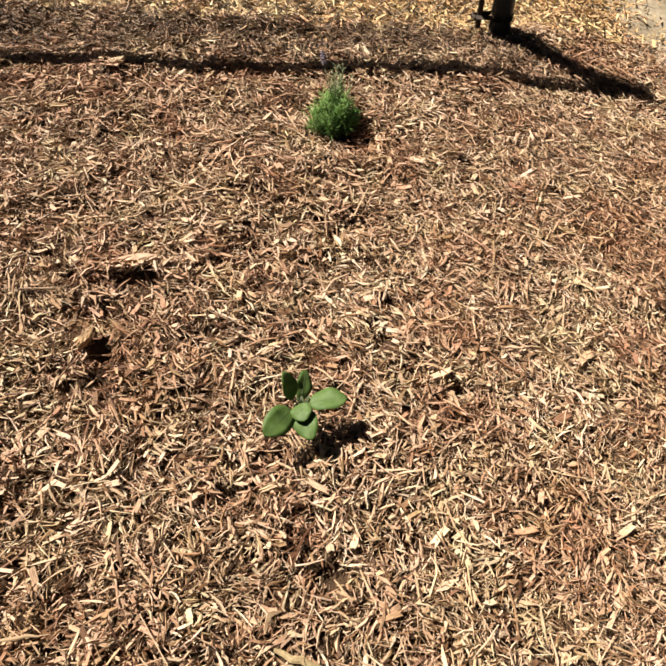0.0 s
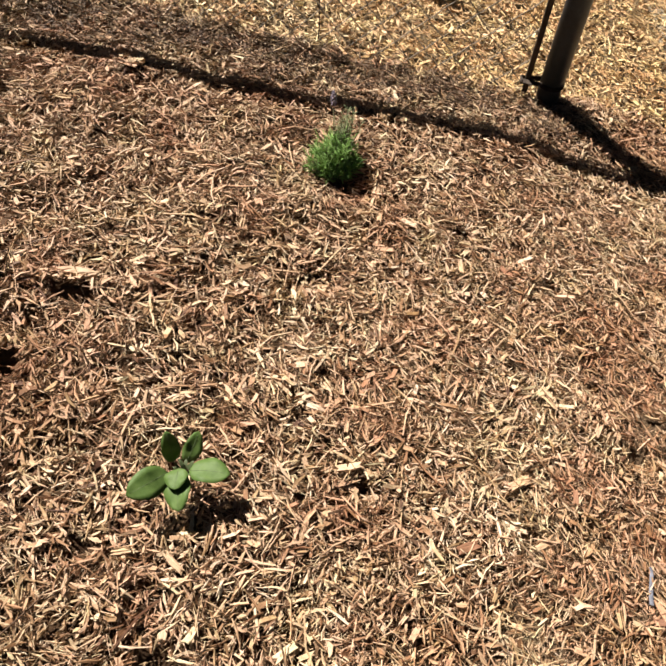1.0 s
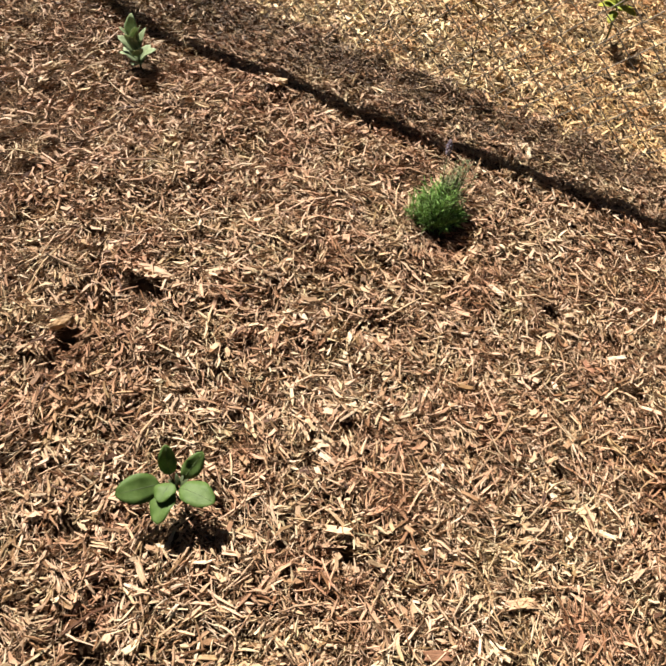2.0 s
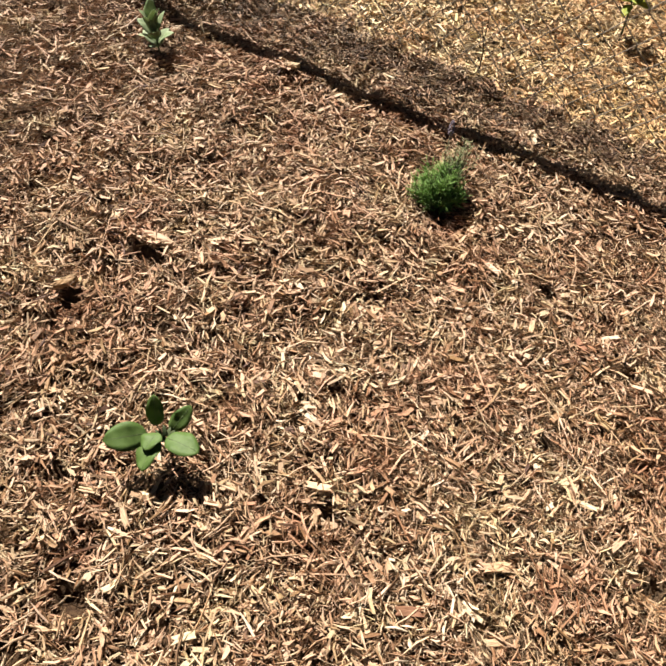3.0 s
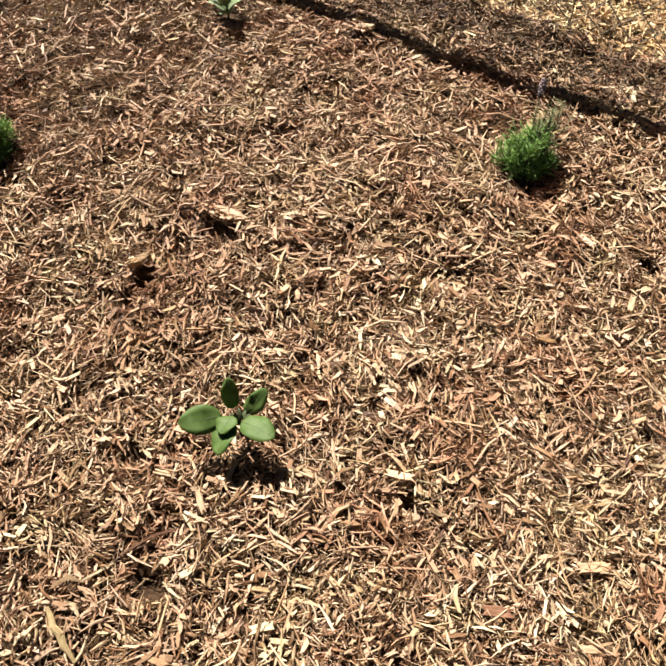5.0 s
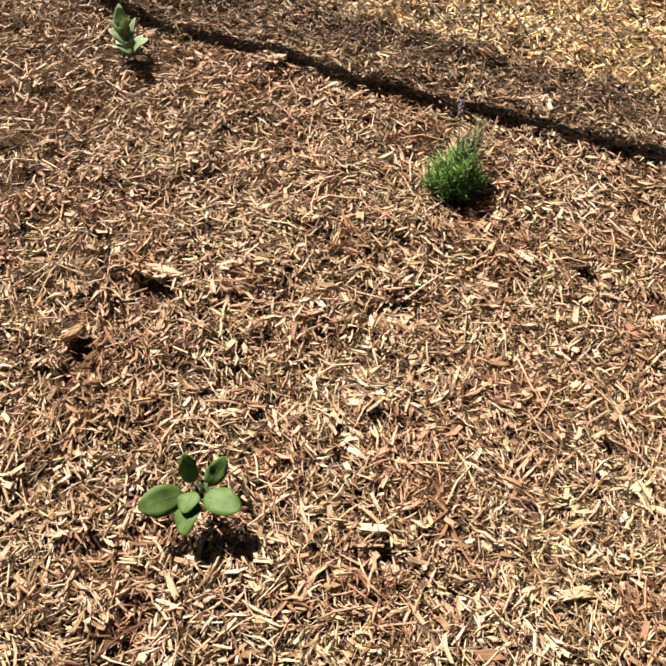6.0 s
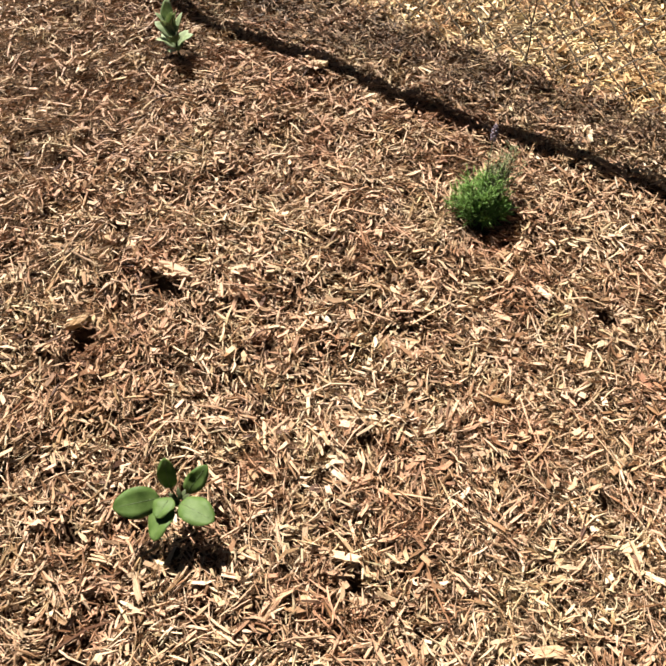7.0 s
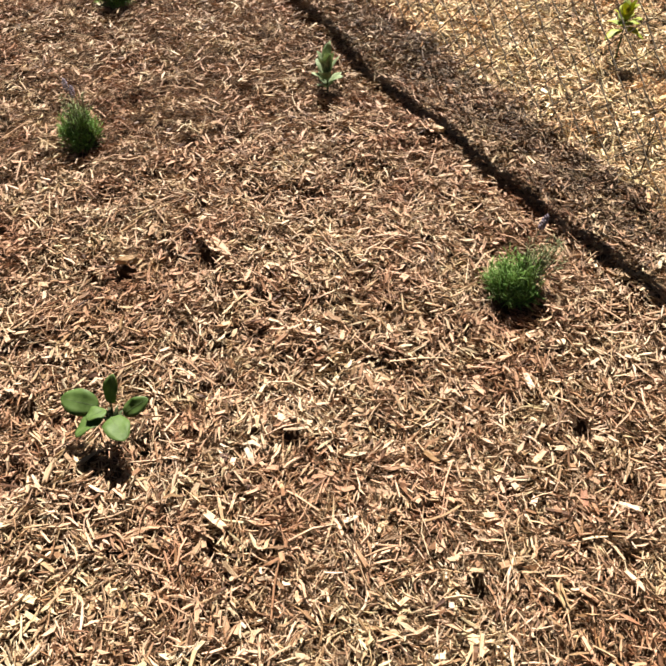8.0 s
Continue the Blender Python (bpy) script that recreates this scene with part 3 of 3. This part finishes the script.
def build_sage():
    foot = Vector((0.036, 0.457, gz(0.036, 0.457) - 0.004))
    root = tagged(new("sage_plant"), "young sage seedling with broad green leaves in the mulch", "plant")
    root.location = foot
    bm = bmesh.new()
    tube(bm, [(0, 0, -0.01), (0.002, -0.001, 0.02), (0.003, -0.002, 0.045), (0.003, -0.001, 0.055)], [0.0026, 0.0024, 0.002, 0.0012], 8)
    part("stem", bm, m_sage_stem, root)
    # base, tip, width, the leaf's upper side
    leaves = [((0.0220, 0.4425, 0.046), (-0.0137, 0.3962, 0.056), 0.041, (0.45, -0.35, 1)),
              ((0.0235, 0.4600, 0.044), (0.0128, 0.4793, 0.090), 0.025, (0.5, -0.5, 0.5)),
              ((0.0335, 0.4710, 0.022), (0.0400, 0.5126, 0.042), 0.027, (0.55, -0.5, 0.74)),
              ((0.0480, 0.4535, 0.042), (0.1035, 0.4605, 0.045), 0.038, (-0.25, 0.05, 1)),
              ((0.0360, 0.4460, 0.041), (0.0530, 0.3985, 0.036), 0.037, (-0.35, 0.20, 1)),
              ((0.0350, 0.4510, 0.047), (0.0415, 0.4205, 0.0495), 0.032, (-0.25, 0.2, 1))]
    for b, t, w, nrm in leaves:
        b, t = Vector(b) - foot, Vector(t) - foot
        bm = bmesh.new()
        leaf_shape(bm, b, t, w, nrm, wave=0.14, fold=0.10, rows=14)
        leaf = part("leaf", bm, m_sage, root)
        bm = bmesh.new()
        tube(bm, [(0.003, -0.001, 0.036), Vector((0.003, -0.001, 0.04)).lerp(b, 0.6), b, b.lerp(t, 0.25)], [0.0014, 0.0012, 0.0011, 0.0006], 6)
        part("leaf_stalk", bm, m_sage_stem, leaf)
        side = Vector(nrm).cross(t - b).normalized()
        over = (t - b).cross(side).normalized()
        bm = bmesh.new()
        tube(bm, [b.lerp(t, q) + over * (0.12 * (t - b).length * q * (1 - q) * 2.2 + 0.0003) for q in (0.02, 0.2, 0.4, 0.6, 0.8, 0.93)],
             [0.0007, 0.0006, 0.0005, 0.0005, 0.0004, 0.0003], 5)
        part("midrib", bm, m_sage_rib, leaf, "pale leaf midrib")
    rng = random.Random(5)
    for k in range(7):
        a = k * 2.4
        b = Vector((0.003 + 0.003 * math.cos(a), 0.003 * math.sin(a), 0.046))
        t = b + Vector((0.013 * math.cos(a), 0.013 * math.sin(a), rng.uniform(0.006, 0.014)))
        bm = bmesh.new()
        leaf_shape(bm, b, t, 0.006, (0, 0, 1), rows=6)
        part("young_leaf", bm, m_sage_stem, root, "small pale new leaf")
    return root


build_sage()


def needle(verts, faces, p, d, length, width, bendz):
    """A narrow three-sided leaf with a bent tip."""
    d = d.normalized()
    a = d.orthogonal().normalized()
    c = d.cross(a)
    i = len(verts)
    mid = p + d * length * 0.55 + Vector((0, 0, bendz * length * 0.4))
    tip = p + d * length + Vector((0, 0, bendz * length))
    for q, w in ((p, 0.45), (mid, 1.0)):
        for k in range(3):
            ang = 2.1 * k
            verts.append(q + width * w * 0.5 * (a * math.cos(ang) + 0.55 * c * math.sin(ang)))
    verts.append(tip)
    for k in range(3):
        faces.append((i + k, i + (k + 1) % 3, i + 3 + (k + 1) % 3, i + 3 + k))
        faces.append((i + 3 + k, i + 3 + (k + 1) % 3, i + 6))


def build_lavender(x, y, spread, height, lean, seed, stems, loose, spikes, label):
    rng = random.Random(seed)
    root = tagged(new("lavender_plant"), label, "plant", group="lavender plants")
    root.location = (x, y, gz(x, y) - 0.004)
    verts, faces = [], []
    sb = bmesh.new()
    wv, wf = [], []
    for s in range(stems + 26):
        a = rng.uniform(0, 2 * math.pi)
        wisp = s >= stems
        r = spread * math.sqrt(rng.random()) * (0.6 if wisp else 1.0)
        top = height * (0.30 + 0.70 * math.sqrt(max(0.0, 1 - (r / spread) ** 2))) * rng.uniform(0.6, 1.0)
        if wisp:
            top = height * rng.uniform(0.75, 1.3)
        end = Vector((r * math.cos(a) + lean[0] * top, r * math.sin(a) + lean[1] * top, top))
        if wisp:
            end += Vector((*loose, 0)) * rng.uniform(0.4, 1.2)
        start = Vector((rng.gauss(0, 0.008), rng.gauss(0, 0.008), -0.005))
        ctrl = Vector((end.x * 0.8, end.y * 0.8, end.z * 0.45))
        pts = [start * (1 - t) ** 2 + ctrl * 2 * t * (1 - t) + end * t * t for t in (0, 0.25, 0.5, 0.75, 1)]
        tube(sb, pts, [0.0015, 0.0013, 0.0011, 0.0009, 0.0005], 5)
        pairs = 12 if wisp else 11
        for k in range(pairs):
            t = (0.4 + 0.6 * k / (pairs - 1)) if wisp else 0.2 + 0.8 * k / (pairs - 1)
            p = start * (1 - t) ** 2 + ctrl * 2 * t * (1 - t) + end * t * t
            along = ((ctrl - start) * (1 - t) + (end - ctrl) * t).normalized()
            o = along.orthogonal().normalized()
            o = Matrix.Rotation(k * 1.57 + s, 3, along) @ o
            for sign in (1, -1):
                d = o * sign * (1.15 - 0.4 * t) + along * (0.35 + 0.5 * t) + Vector((rng.gauss(0, .25), rng.gauss(0, .25), rng.gauss(0, .25)))
                if wisp:
                    needle(wv, wf, p, d, rng.uniform(0.007, 0.015), rng.uniform(0.0014, 0.0024), rng.uniform(-0.2, 0.2))
                else:
                    needle(verts, faces, p, d, rng.uniform(0.012, 0.027), rng.uniform(0.0015, 0.0028), rng.uniform(-0.4, 0.4))
    tips = new("shoot_tip", from_arrays("shoot_tip", wv, wf, m_wisp, True))
    tips.parent = root
    tagged(tips, "paler thin shoot tips", kind="stuff")
    tagged(part("woody_base", sb, m_lav_stem, root), kind="stuff")
    ob = new("foliage", from_arrays("foliage", verts, faces, m_lav, True))
    ob.parent = root
    tagged(ob, kind="stuff")
    for sx, sy, h in spikes:
        bm = bmesh.new()
        end = Vector((sx, sy, h))
        tube(bm, [(0, 0, 0.02), (sx * 0.55, sy * 0.55, h * 0.6), end * 0.93], [0.001, 0.0009, 0.0008], 5)
        stalk = part("flower_stalk", bm, m_lav_stem, root)
        bm = bmesh.new()
        up = Vector((sx, sy, h * 0.8)).normalized()
        for k in range(26):
            q = end * 0.9 + up * (0.026 * k / 25)
            d = Matrix.Rotation(k * 2.4, 3, up) @ up.orthogonal().normalized()
            rad = 0.0052 * math.sin(math.pi * (0.18 + 0.75 * k / 25))
            bmesh.ops.create_icosphere(bm, subdivisions=1, radius=0.0024, matrix=Matrix.Translation(q + d * rad))
        part("flower_head", bm, m_flower, stalk, "dull purple flower head")
    return root


build_lavender(0.086, 1.162, 0.050, 0.088, (-0.05, 0.30), 3, 88, (0.026, 0.045), [(-0.021, 0.077, 0.134)],
               "small green lavender bush with one faded purple flower")
build_lavender(-0.748, 0.592, 0.046, 0.100, (-0.05, 0.12), 8, 66, (0.0, 0.0), [(-0.075, 0.012, 0.125), (-0.06, 0.02, 0.11)],
               "small lavender bush with upright stems and purple flowers")


def build_leafy(name, x, y, leaves, mat, stem_h, label, group=""):
    """A seedling of single leaves; each: turn, reach, lift at base, lift at tip, width."""
    root = tagged(new(name), label, "plant", group)
    root.location = (x, y, gz(x, y) - 0.004)
    bm = bmesh.new()
    tube(bm, [(0, 0, -0.01), (0.001, 0.001, stem_h * 0.5), (0, 0.001, stem_h)], [0.0024, 0.002, 0.0012], 7)
    part("stem", bm, m_sage_stem, root)
    for a, reach, z0, z1, w in leaves:
        a = radians(a)
        b = Vector((0.004 * math.cos(a), 0.004 * math.sin(a), z0))
        t = Vector((reach * math.cos(a), reach * math.sin(a), z1))
        bm = bmesh.new()
        leaf_shape(bm, b, t, w, (-math.cos(a) * 0.5, -math.sin(a) * 0.5, 1), wave=0.08, droop=0.16)
        part("leaf", bm, mat, root)
    return root


build_leafy("sage_plant", -0.715, 1.212, [(100, 0.016, 0.048, 0.122, 0.035), (20, 0.026, 0.042, 0.104, 0.031), (190, 0.042, 0.036, 0.071, 0.029),
            (320, 0.044, 0.030, 0.066, 0.031), (60, 0.034, 0.024, 0.088, 0.029), (250, 0.040, 0.024, 0.051, 0.029), (150, 0.026, 0.048, 0.102, 0.029),
            (285, 0.024, 0.042, 0.093, 0.029), (345, 0.024, 0.048, 0.107, 0.026), (220, 0.024, 0.048, 0.100, 0.026), (35, 0.046, 0.018, 0.044, 0.029),
            (175, 0.046, 0.014, 0.037, 0.029), (305, 0.046, 0.012, 0.032, 0.029), (80, 0.040, 0.014, 0.041, 0.029)], m_silver, 0.078,
            "young silvery sage seedling with upright leaves in the mulch")
for px, py, seed in ((0.155, 2.035, 2), (-0.485, 1.975, 5)):
    sprout = random.Random(seed)
    crown = []
    for k in range(17):
        low = k / 16
        z0 = 0.132 - 0.040 * low
        crown.append((k * 137.5 + sprout.uniform(-20, 20), 0.022 + 0.034 * low + sprout.uniform(-0.006, 0.008), z0,
                      z0 + 0.040 - 0.050 * low + sprout.uniform(-0.008, 0.01), sprout.uniform(0.020, 0.030)))
    build_leafy("yellowing_seedling", px, py, crown, m_yellow, 0.13,
                "yellow-green seedling growing in straw-coloured mulch beyond the fence", "seedlings beyond the fence")


build_lavender(-1.415, 0.856, 0.055, 0.09, (0, 0.1), 12, 70, (0.0, 0.0), [(-0.02, 0.03, 0.11)], "dark green lavender bush at the edge of the mulch bed")


def build_twig():
    x, y = -0.062, 1.634
    root = tagged(new("dry_twig"), "thin dark dry twig standing upright by the fence", "twig")
    root.location = (x, y, gz(x, y) - 0.01)
    bm = bmesh.new()
    tube(bm, [(0, 0, 0), (0.003, 0.001, 0.06), (0.001, 0, 0.09), (0.004, 0.002, 0.13), (0.003, 0.003, 0.16)], [0.0018, 0.0016, 0.0014, 0.0011, 0.0007], 6)
    part("stalk", bm, m_rust, root)
    bm = bmesh.new()
    tube(bm, [(0.001, 0, 0.092), (-0.008, 0.003, 0.112), (-0.011, 0.004, 0.128)], [0.0013, 0.001, 0.0006], 5)
    part("side_shoot", bm, m_rust, root)


build_twig()


def build_bark(x, y, turn, length, width, lift, tip, label, mat):
    """A curved slab of bark, propped up on one edge."""
    root = tagged(new("bark_piece"), label, "bark", "bark pieces")
    root.matrix_world = Matrix.Translation((x, y, gz(x, y) + lift)) @ pose(0, 0, 0, tip, 0, turn)
    rng = random.Random(int(x * 1000))
    bm = bmesh.new()
    rows, cols = 9, 6
    sheets = []
    for off in (0.0, -0.0045):
        grid = []
        for r in range(rows):
            s = r / (rows - 1) - 0.5
            w = width * (1 - 0.5 * abs(2 * s) ** 2.5) * rng.uniform(0.85, 1.05)
            line = []
            for c in range(cols):
                t = c / (cols - 1) - 0.5
                line.append(bm.verts.new((s * length + rng.gauss(0, 0.001), t * w, -1.1 * t * t * width + off + rng.gauss(0, 0.0007))))
            grid.append(line)
        sheets.append(grid)
    for g, flip in zip(sheets, (False, True)):
        for r in range(rows - 1):
            for c in range(cols - 1):
                q = (g[r][c], g[r + 1][c], g[r + 1][c + 1], g[r][c + 1])
                bm.faces.new(q[::-1] if flip else q)
    a, b = sheets
    for r in range(rows - 1):
        for c in (0, cols - 1):
            bm.faces.new((a[r][c], a[r + 1][c], b[r + 1][c], b[r][c]))
    for c in range(cols - 1):
        for r in (0, rows - 1):
            bm.faces.new((a[r][c], a[r][c + 1], b[r][c + 1], b[r][c]))
    bmesh.ops.recalc_face_normals(bm, faces=bm.faces[:])
    part("slab", bm, mat, root, smooth=False)


build_bark(-0.252, 0.737, 4, 0.066, 0.019, 0.013, 38, "curved brown bark piece over a dark hollow in the mulch", m_chip_piece)
build_bark(-0.304, 0.572, 62, 0.040, 0.017, 0.012, 12, "short pale bark piece beside a pit in the mulch", m_chip_piece)
build_bark(-0.410, 1.338, 30, 0.045, 0.018, 0.011, 15, "pale split bark piece on a heap of mulch", m_chip_piece)

# ---- single chips that lie on top ----
PIECES = [(0.207, 0.945, 0.022, 0.011, 100, 1), (-0.077, 0.680, 0.017, 0.014, 80, 1), (0.255, 0.532, 0.042, 0.013, 24, 0), (0.440, 0.470, 0.044, 0.016, 35, 2),
          (0.111, 0.270, 0.030, 0.012, 75, 1), (0.075, 0.266, 0.028, 0.013, 110, 1), (0.537, 0.763, 0.026, 0.010, 80, 1), (0.412, 0.879, 0.024, 0.010, 70, 1),
          (0.380, 1.040, 0.028, 0.009, 60, 1), (-0.127, 0.838, 0.024, 0.010, 60, 1), (0.552, 0.893, 0.030, 0.008, 5, 1), (-0.20, 0.655, 0.030, 0.010, 110, 2),
          (0.352, 0.829, 0.036, 0.007, 60, 1), (-0.084, 0.967, 0.030, 0.009, 65, 1), (0.06, 0.345, 0.045, 0.010, -30, 1), (0.510, 0.592, 0.050, 0.014, 45, 0)]


def piece_mesh(rng, L, W, T):
    """One split chip: an uneven slab with ragged ends and a chamfered top."""
    outline = [(-0.5, -0.42), (-0.40, -0.02), (-0.49, 0.44), (0.03, 0.5), (0.49, 0.42), (0.36, 0.04), (0.5, -0.40), (-0.02, -0.5)]
    outline = [(a * L * rng.uniform(0.72, 1.08), b * W * rng.uniform(0.72, 1.1)) for a, b in outline]
    bend = rng.gauss(0, 0.06)
    verts = []
    for z, k in ((-0.5, 1.0), (0.2, 1.0), (0.5, 0.86)):
        verts += [(a * k, b * k, z * T + bend * abs(a) + rng.gauss(0, 0.08) * T) for a, b in outline]
    faces = [tuple(range(7, -1, -1)), tuple(range(16, 24))]
    for r in (0, 8):
        faces += [(r + k, r + (k + 1) % 8, r + 8 + (k + 1) % 8, r + 8 + k) for k in range(8)]
    return verts, faces


def build_pieces():
    rng = random.Random(21)
    shapes = []
    for mat in (m_chip_piece, m_chip_pale, m_chip_red):
        row = []
        for k in range(9):
            v, f = piece_mesh(rng, 1.0, 0.16 + 0.06 * k, 0.075)
            row.append(from_arrays("wood_chip", v, f, mat))
        shapes.append(row)

    def lay(x, y, L, W, turn, kind):
        k = max(0, min(8, round((W / L - 0.16) / 0.06)))
        ob = new("wood_chip", shapes[kind][k])
        ob.parent = ground
        ob.matrix_world = (Matrix.Translation((x, y, gz(x, y) + 0.0100)) @ pose(0, 0, 0, rng.gauss(0, 7), rng.gauss(0, 6) + 6.3, turn)
                           @ Matrix.Diagonal((L, L, L, 1)))

    for p in PIECES:
        lay(*p)
    for k in range(280):
        x, y = rng.uniform(-0.42, 0.72), rng.uniform(0.16, 1.25)
        if math.hypot(x - 0.05, y - 0.45) < 0.02 or math.hypot(x - 0.086, y - 1.160) < 0.08:
            continue
        L = 0.014 + 0.026 * rng.random() ** 1.5
        lay(x, y, L, L * rng.uniform(0.14, 0.40), rng.uniform(0, 360), rng.choice((0, 0, 0, 0, 0, 0, 0, 0, 0, 0, 1, 2)))


# ---- grass beside the bed ----
def build_grass():
    rng = random.Random(4)
    verts, faces = [], []
    made = 0
    while made < 12000:
        near = made < 9500
        x = rng.uniform(0.71, 1.02) if near else 0.8 + abs(rng.gauss(0, 0.55))
        y = rng.uniform(0.25, 0.88) if near else 0.94 - abs(rng.gauss(0, 0.8))
        edge = 0.762 + 0.045 * (float(value_noise(x, y, 0.09, 21)) - 0.5) + 0.03 * max(0.0, y - 0.7)
        if x < edge or float(value_noise(x, y, 0.045, 22)) < 0.38:
            continue
        made += 1
        base = Vector((x, y, gz(x, y) + 0.004))
        a, h, w = rng.uniform(0, 6.283), rng.uniform(0.006, 0.018), rng.uniform(0.0010, 0.0028)
        out = Vector((math.cos(a), math.sin(a), 0)) * h * rng.uniform(0.3, 1.3)
        side = Vector((-math.sin(a), math.cos(a), 0)) * w
        thick = Vector((0, 0, -0.0004))
        i = len(verts)
        for t, k in ((0, 0.7), (0.5, 1.0), (1, 0.12)):
            p = base + out * t + Vector((0, 0, h * (t * 1.5 - 0.7 * t * t)))
            verts += [p - side * k, p + side * k, p + thick]
        for r in (0, 3):
            faces += [(i + r, i + r + 1, i + r + 4, i + r + 3), (i + r + 1, i + r + 2, i + r + 5, i + r + 4), (i + r + 2, i + r, i + r + 3, i + r + 5)]
    tagged(new("grass", from_arrays("grass", verts, faces, m_grass, True)), "short patchy green lawn grass beside the mulch", "grass", kind="stuff")


build_grass()


def build_strip():
    x, y = 0.702, 0.487
    root = tagged(new("plastic_strip"), "narrow grey plastic scrap half buried in the mulch", "litter")
    root.matrix_world = Matrix.Translation((x, y, gz(x, y) + 0.011)) @ pose(0, 0, 0, 0, 10, 82)
    bm = bmesh.new()
    bmesh.ops.create_cube(bm, size=1, matrix=Matrix.Diagonal((0.060, 0.0055, 0.002, 1)))
    bmesh.ops.subdivide_edges(bm, edges=bm.edges[:], cuts=3, use_grid_fill=True)
    for v in bm.verts:
        v.co.z += 0.02 * v.co.x ** 2 * 40 * 0.05 + 0.0012 * math.sin(v.co.x * 160)
        v.co.y *= 1 - 6 * abs(v.co.x) * (v.co.x > 0)
    part("strip", bm, plain("dull_grey_plastic", (0.06, 0.063, 0.08), (0.17, 0.17, 0.20), 90, 0.5, 0.4), root)


build_strip()


def build_splinter(x0, y0, x1, y1, width, mat, label):
    """A long flat splinter lying on the chips, from one end to the other."""
    root = tagged(new("wood_splinter"), label, "splinter", "long splinters")
    a, b = Vector((x0, y0, gz(x0, y0) + 0.014)), Vector((x1, y1, gz(x1, y1) + 0.013))
    root.location = a
    u = b - a
    side = Vector((0, 0, 1)).cross(u).normalized()
    rng = random.Random(int(x0 * 1e4))
    bm = bmesh.new()
    rings = []
    for k in range(7):
        t = k / 6
        w = width * (0.35 + 0.65 * math.sin(math.pi * (0.12 + 0.8 * t))) * rng.uniform(0.85, 1.1)
        p = u * t + side * (rng.gauss(0, 0.25) * width + 0.03 * u.length * math.sin(2.6 * t)) + Vector((0, 0, 0.003 * math.sin(math.pi * t)))
        rings.append([bm.verts.new(p + side * (w * c) + Vector((0, 0, h))) for c, h in ((-0.5, 0), (-0.2, 0.0013), (0.3, 0.0015), (0.5, 0), (0, -0.001))])
    for r0, r1 in zip(rings, rings[1:]):
        for k in range(5):
            bm.faces.new((r0[k], r1[k], r1[(k + 1) % 5], r0[(k + 1) % 5]))
    bm.faces.new(rings[0])
    bm.faces.new(rings[-1][::-1])
    bmesh.ops.recalc_face_normals(bm, faces=bm.faces[:])
    part("sliver", bm, mat, root, smooth=False)


for x0, y0, x1, y1, w in ((0.241, 0.403, 0.291, 0.447, 0.003), (-0.45, 0.664, -0.30, 0.667, 0.0035), (-0.389, 0.566, -0.338, 0.581, 0.003),
                          (-0.325, 0.135, -0.257, 0.144, 0.0045), (0.443, 0.804, 0.472, 0.859, 0.003)):
    build_splinter(x0, y0, x1, y1, w, m_chip_pale, "long pale wood splinter lying across the mulch")
build_splinter(0.009, 0.130, 0.076, 0.108, 0.009, m_straw_blade, "dry yellow-brown leaf blade lying on the mulch")
build_pieces()
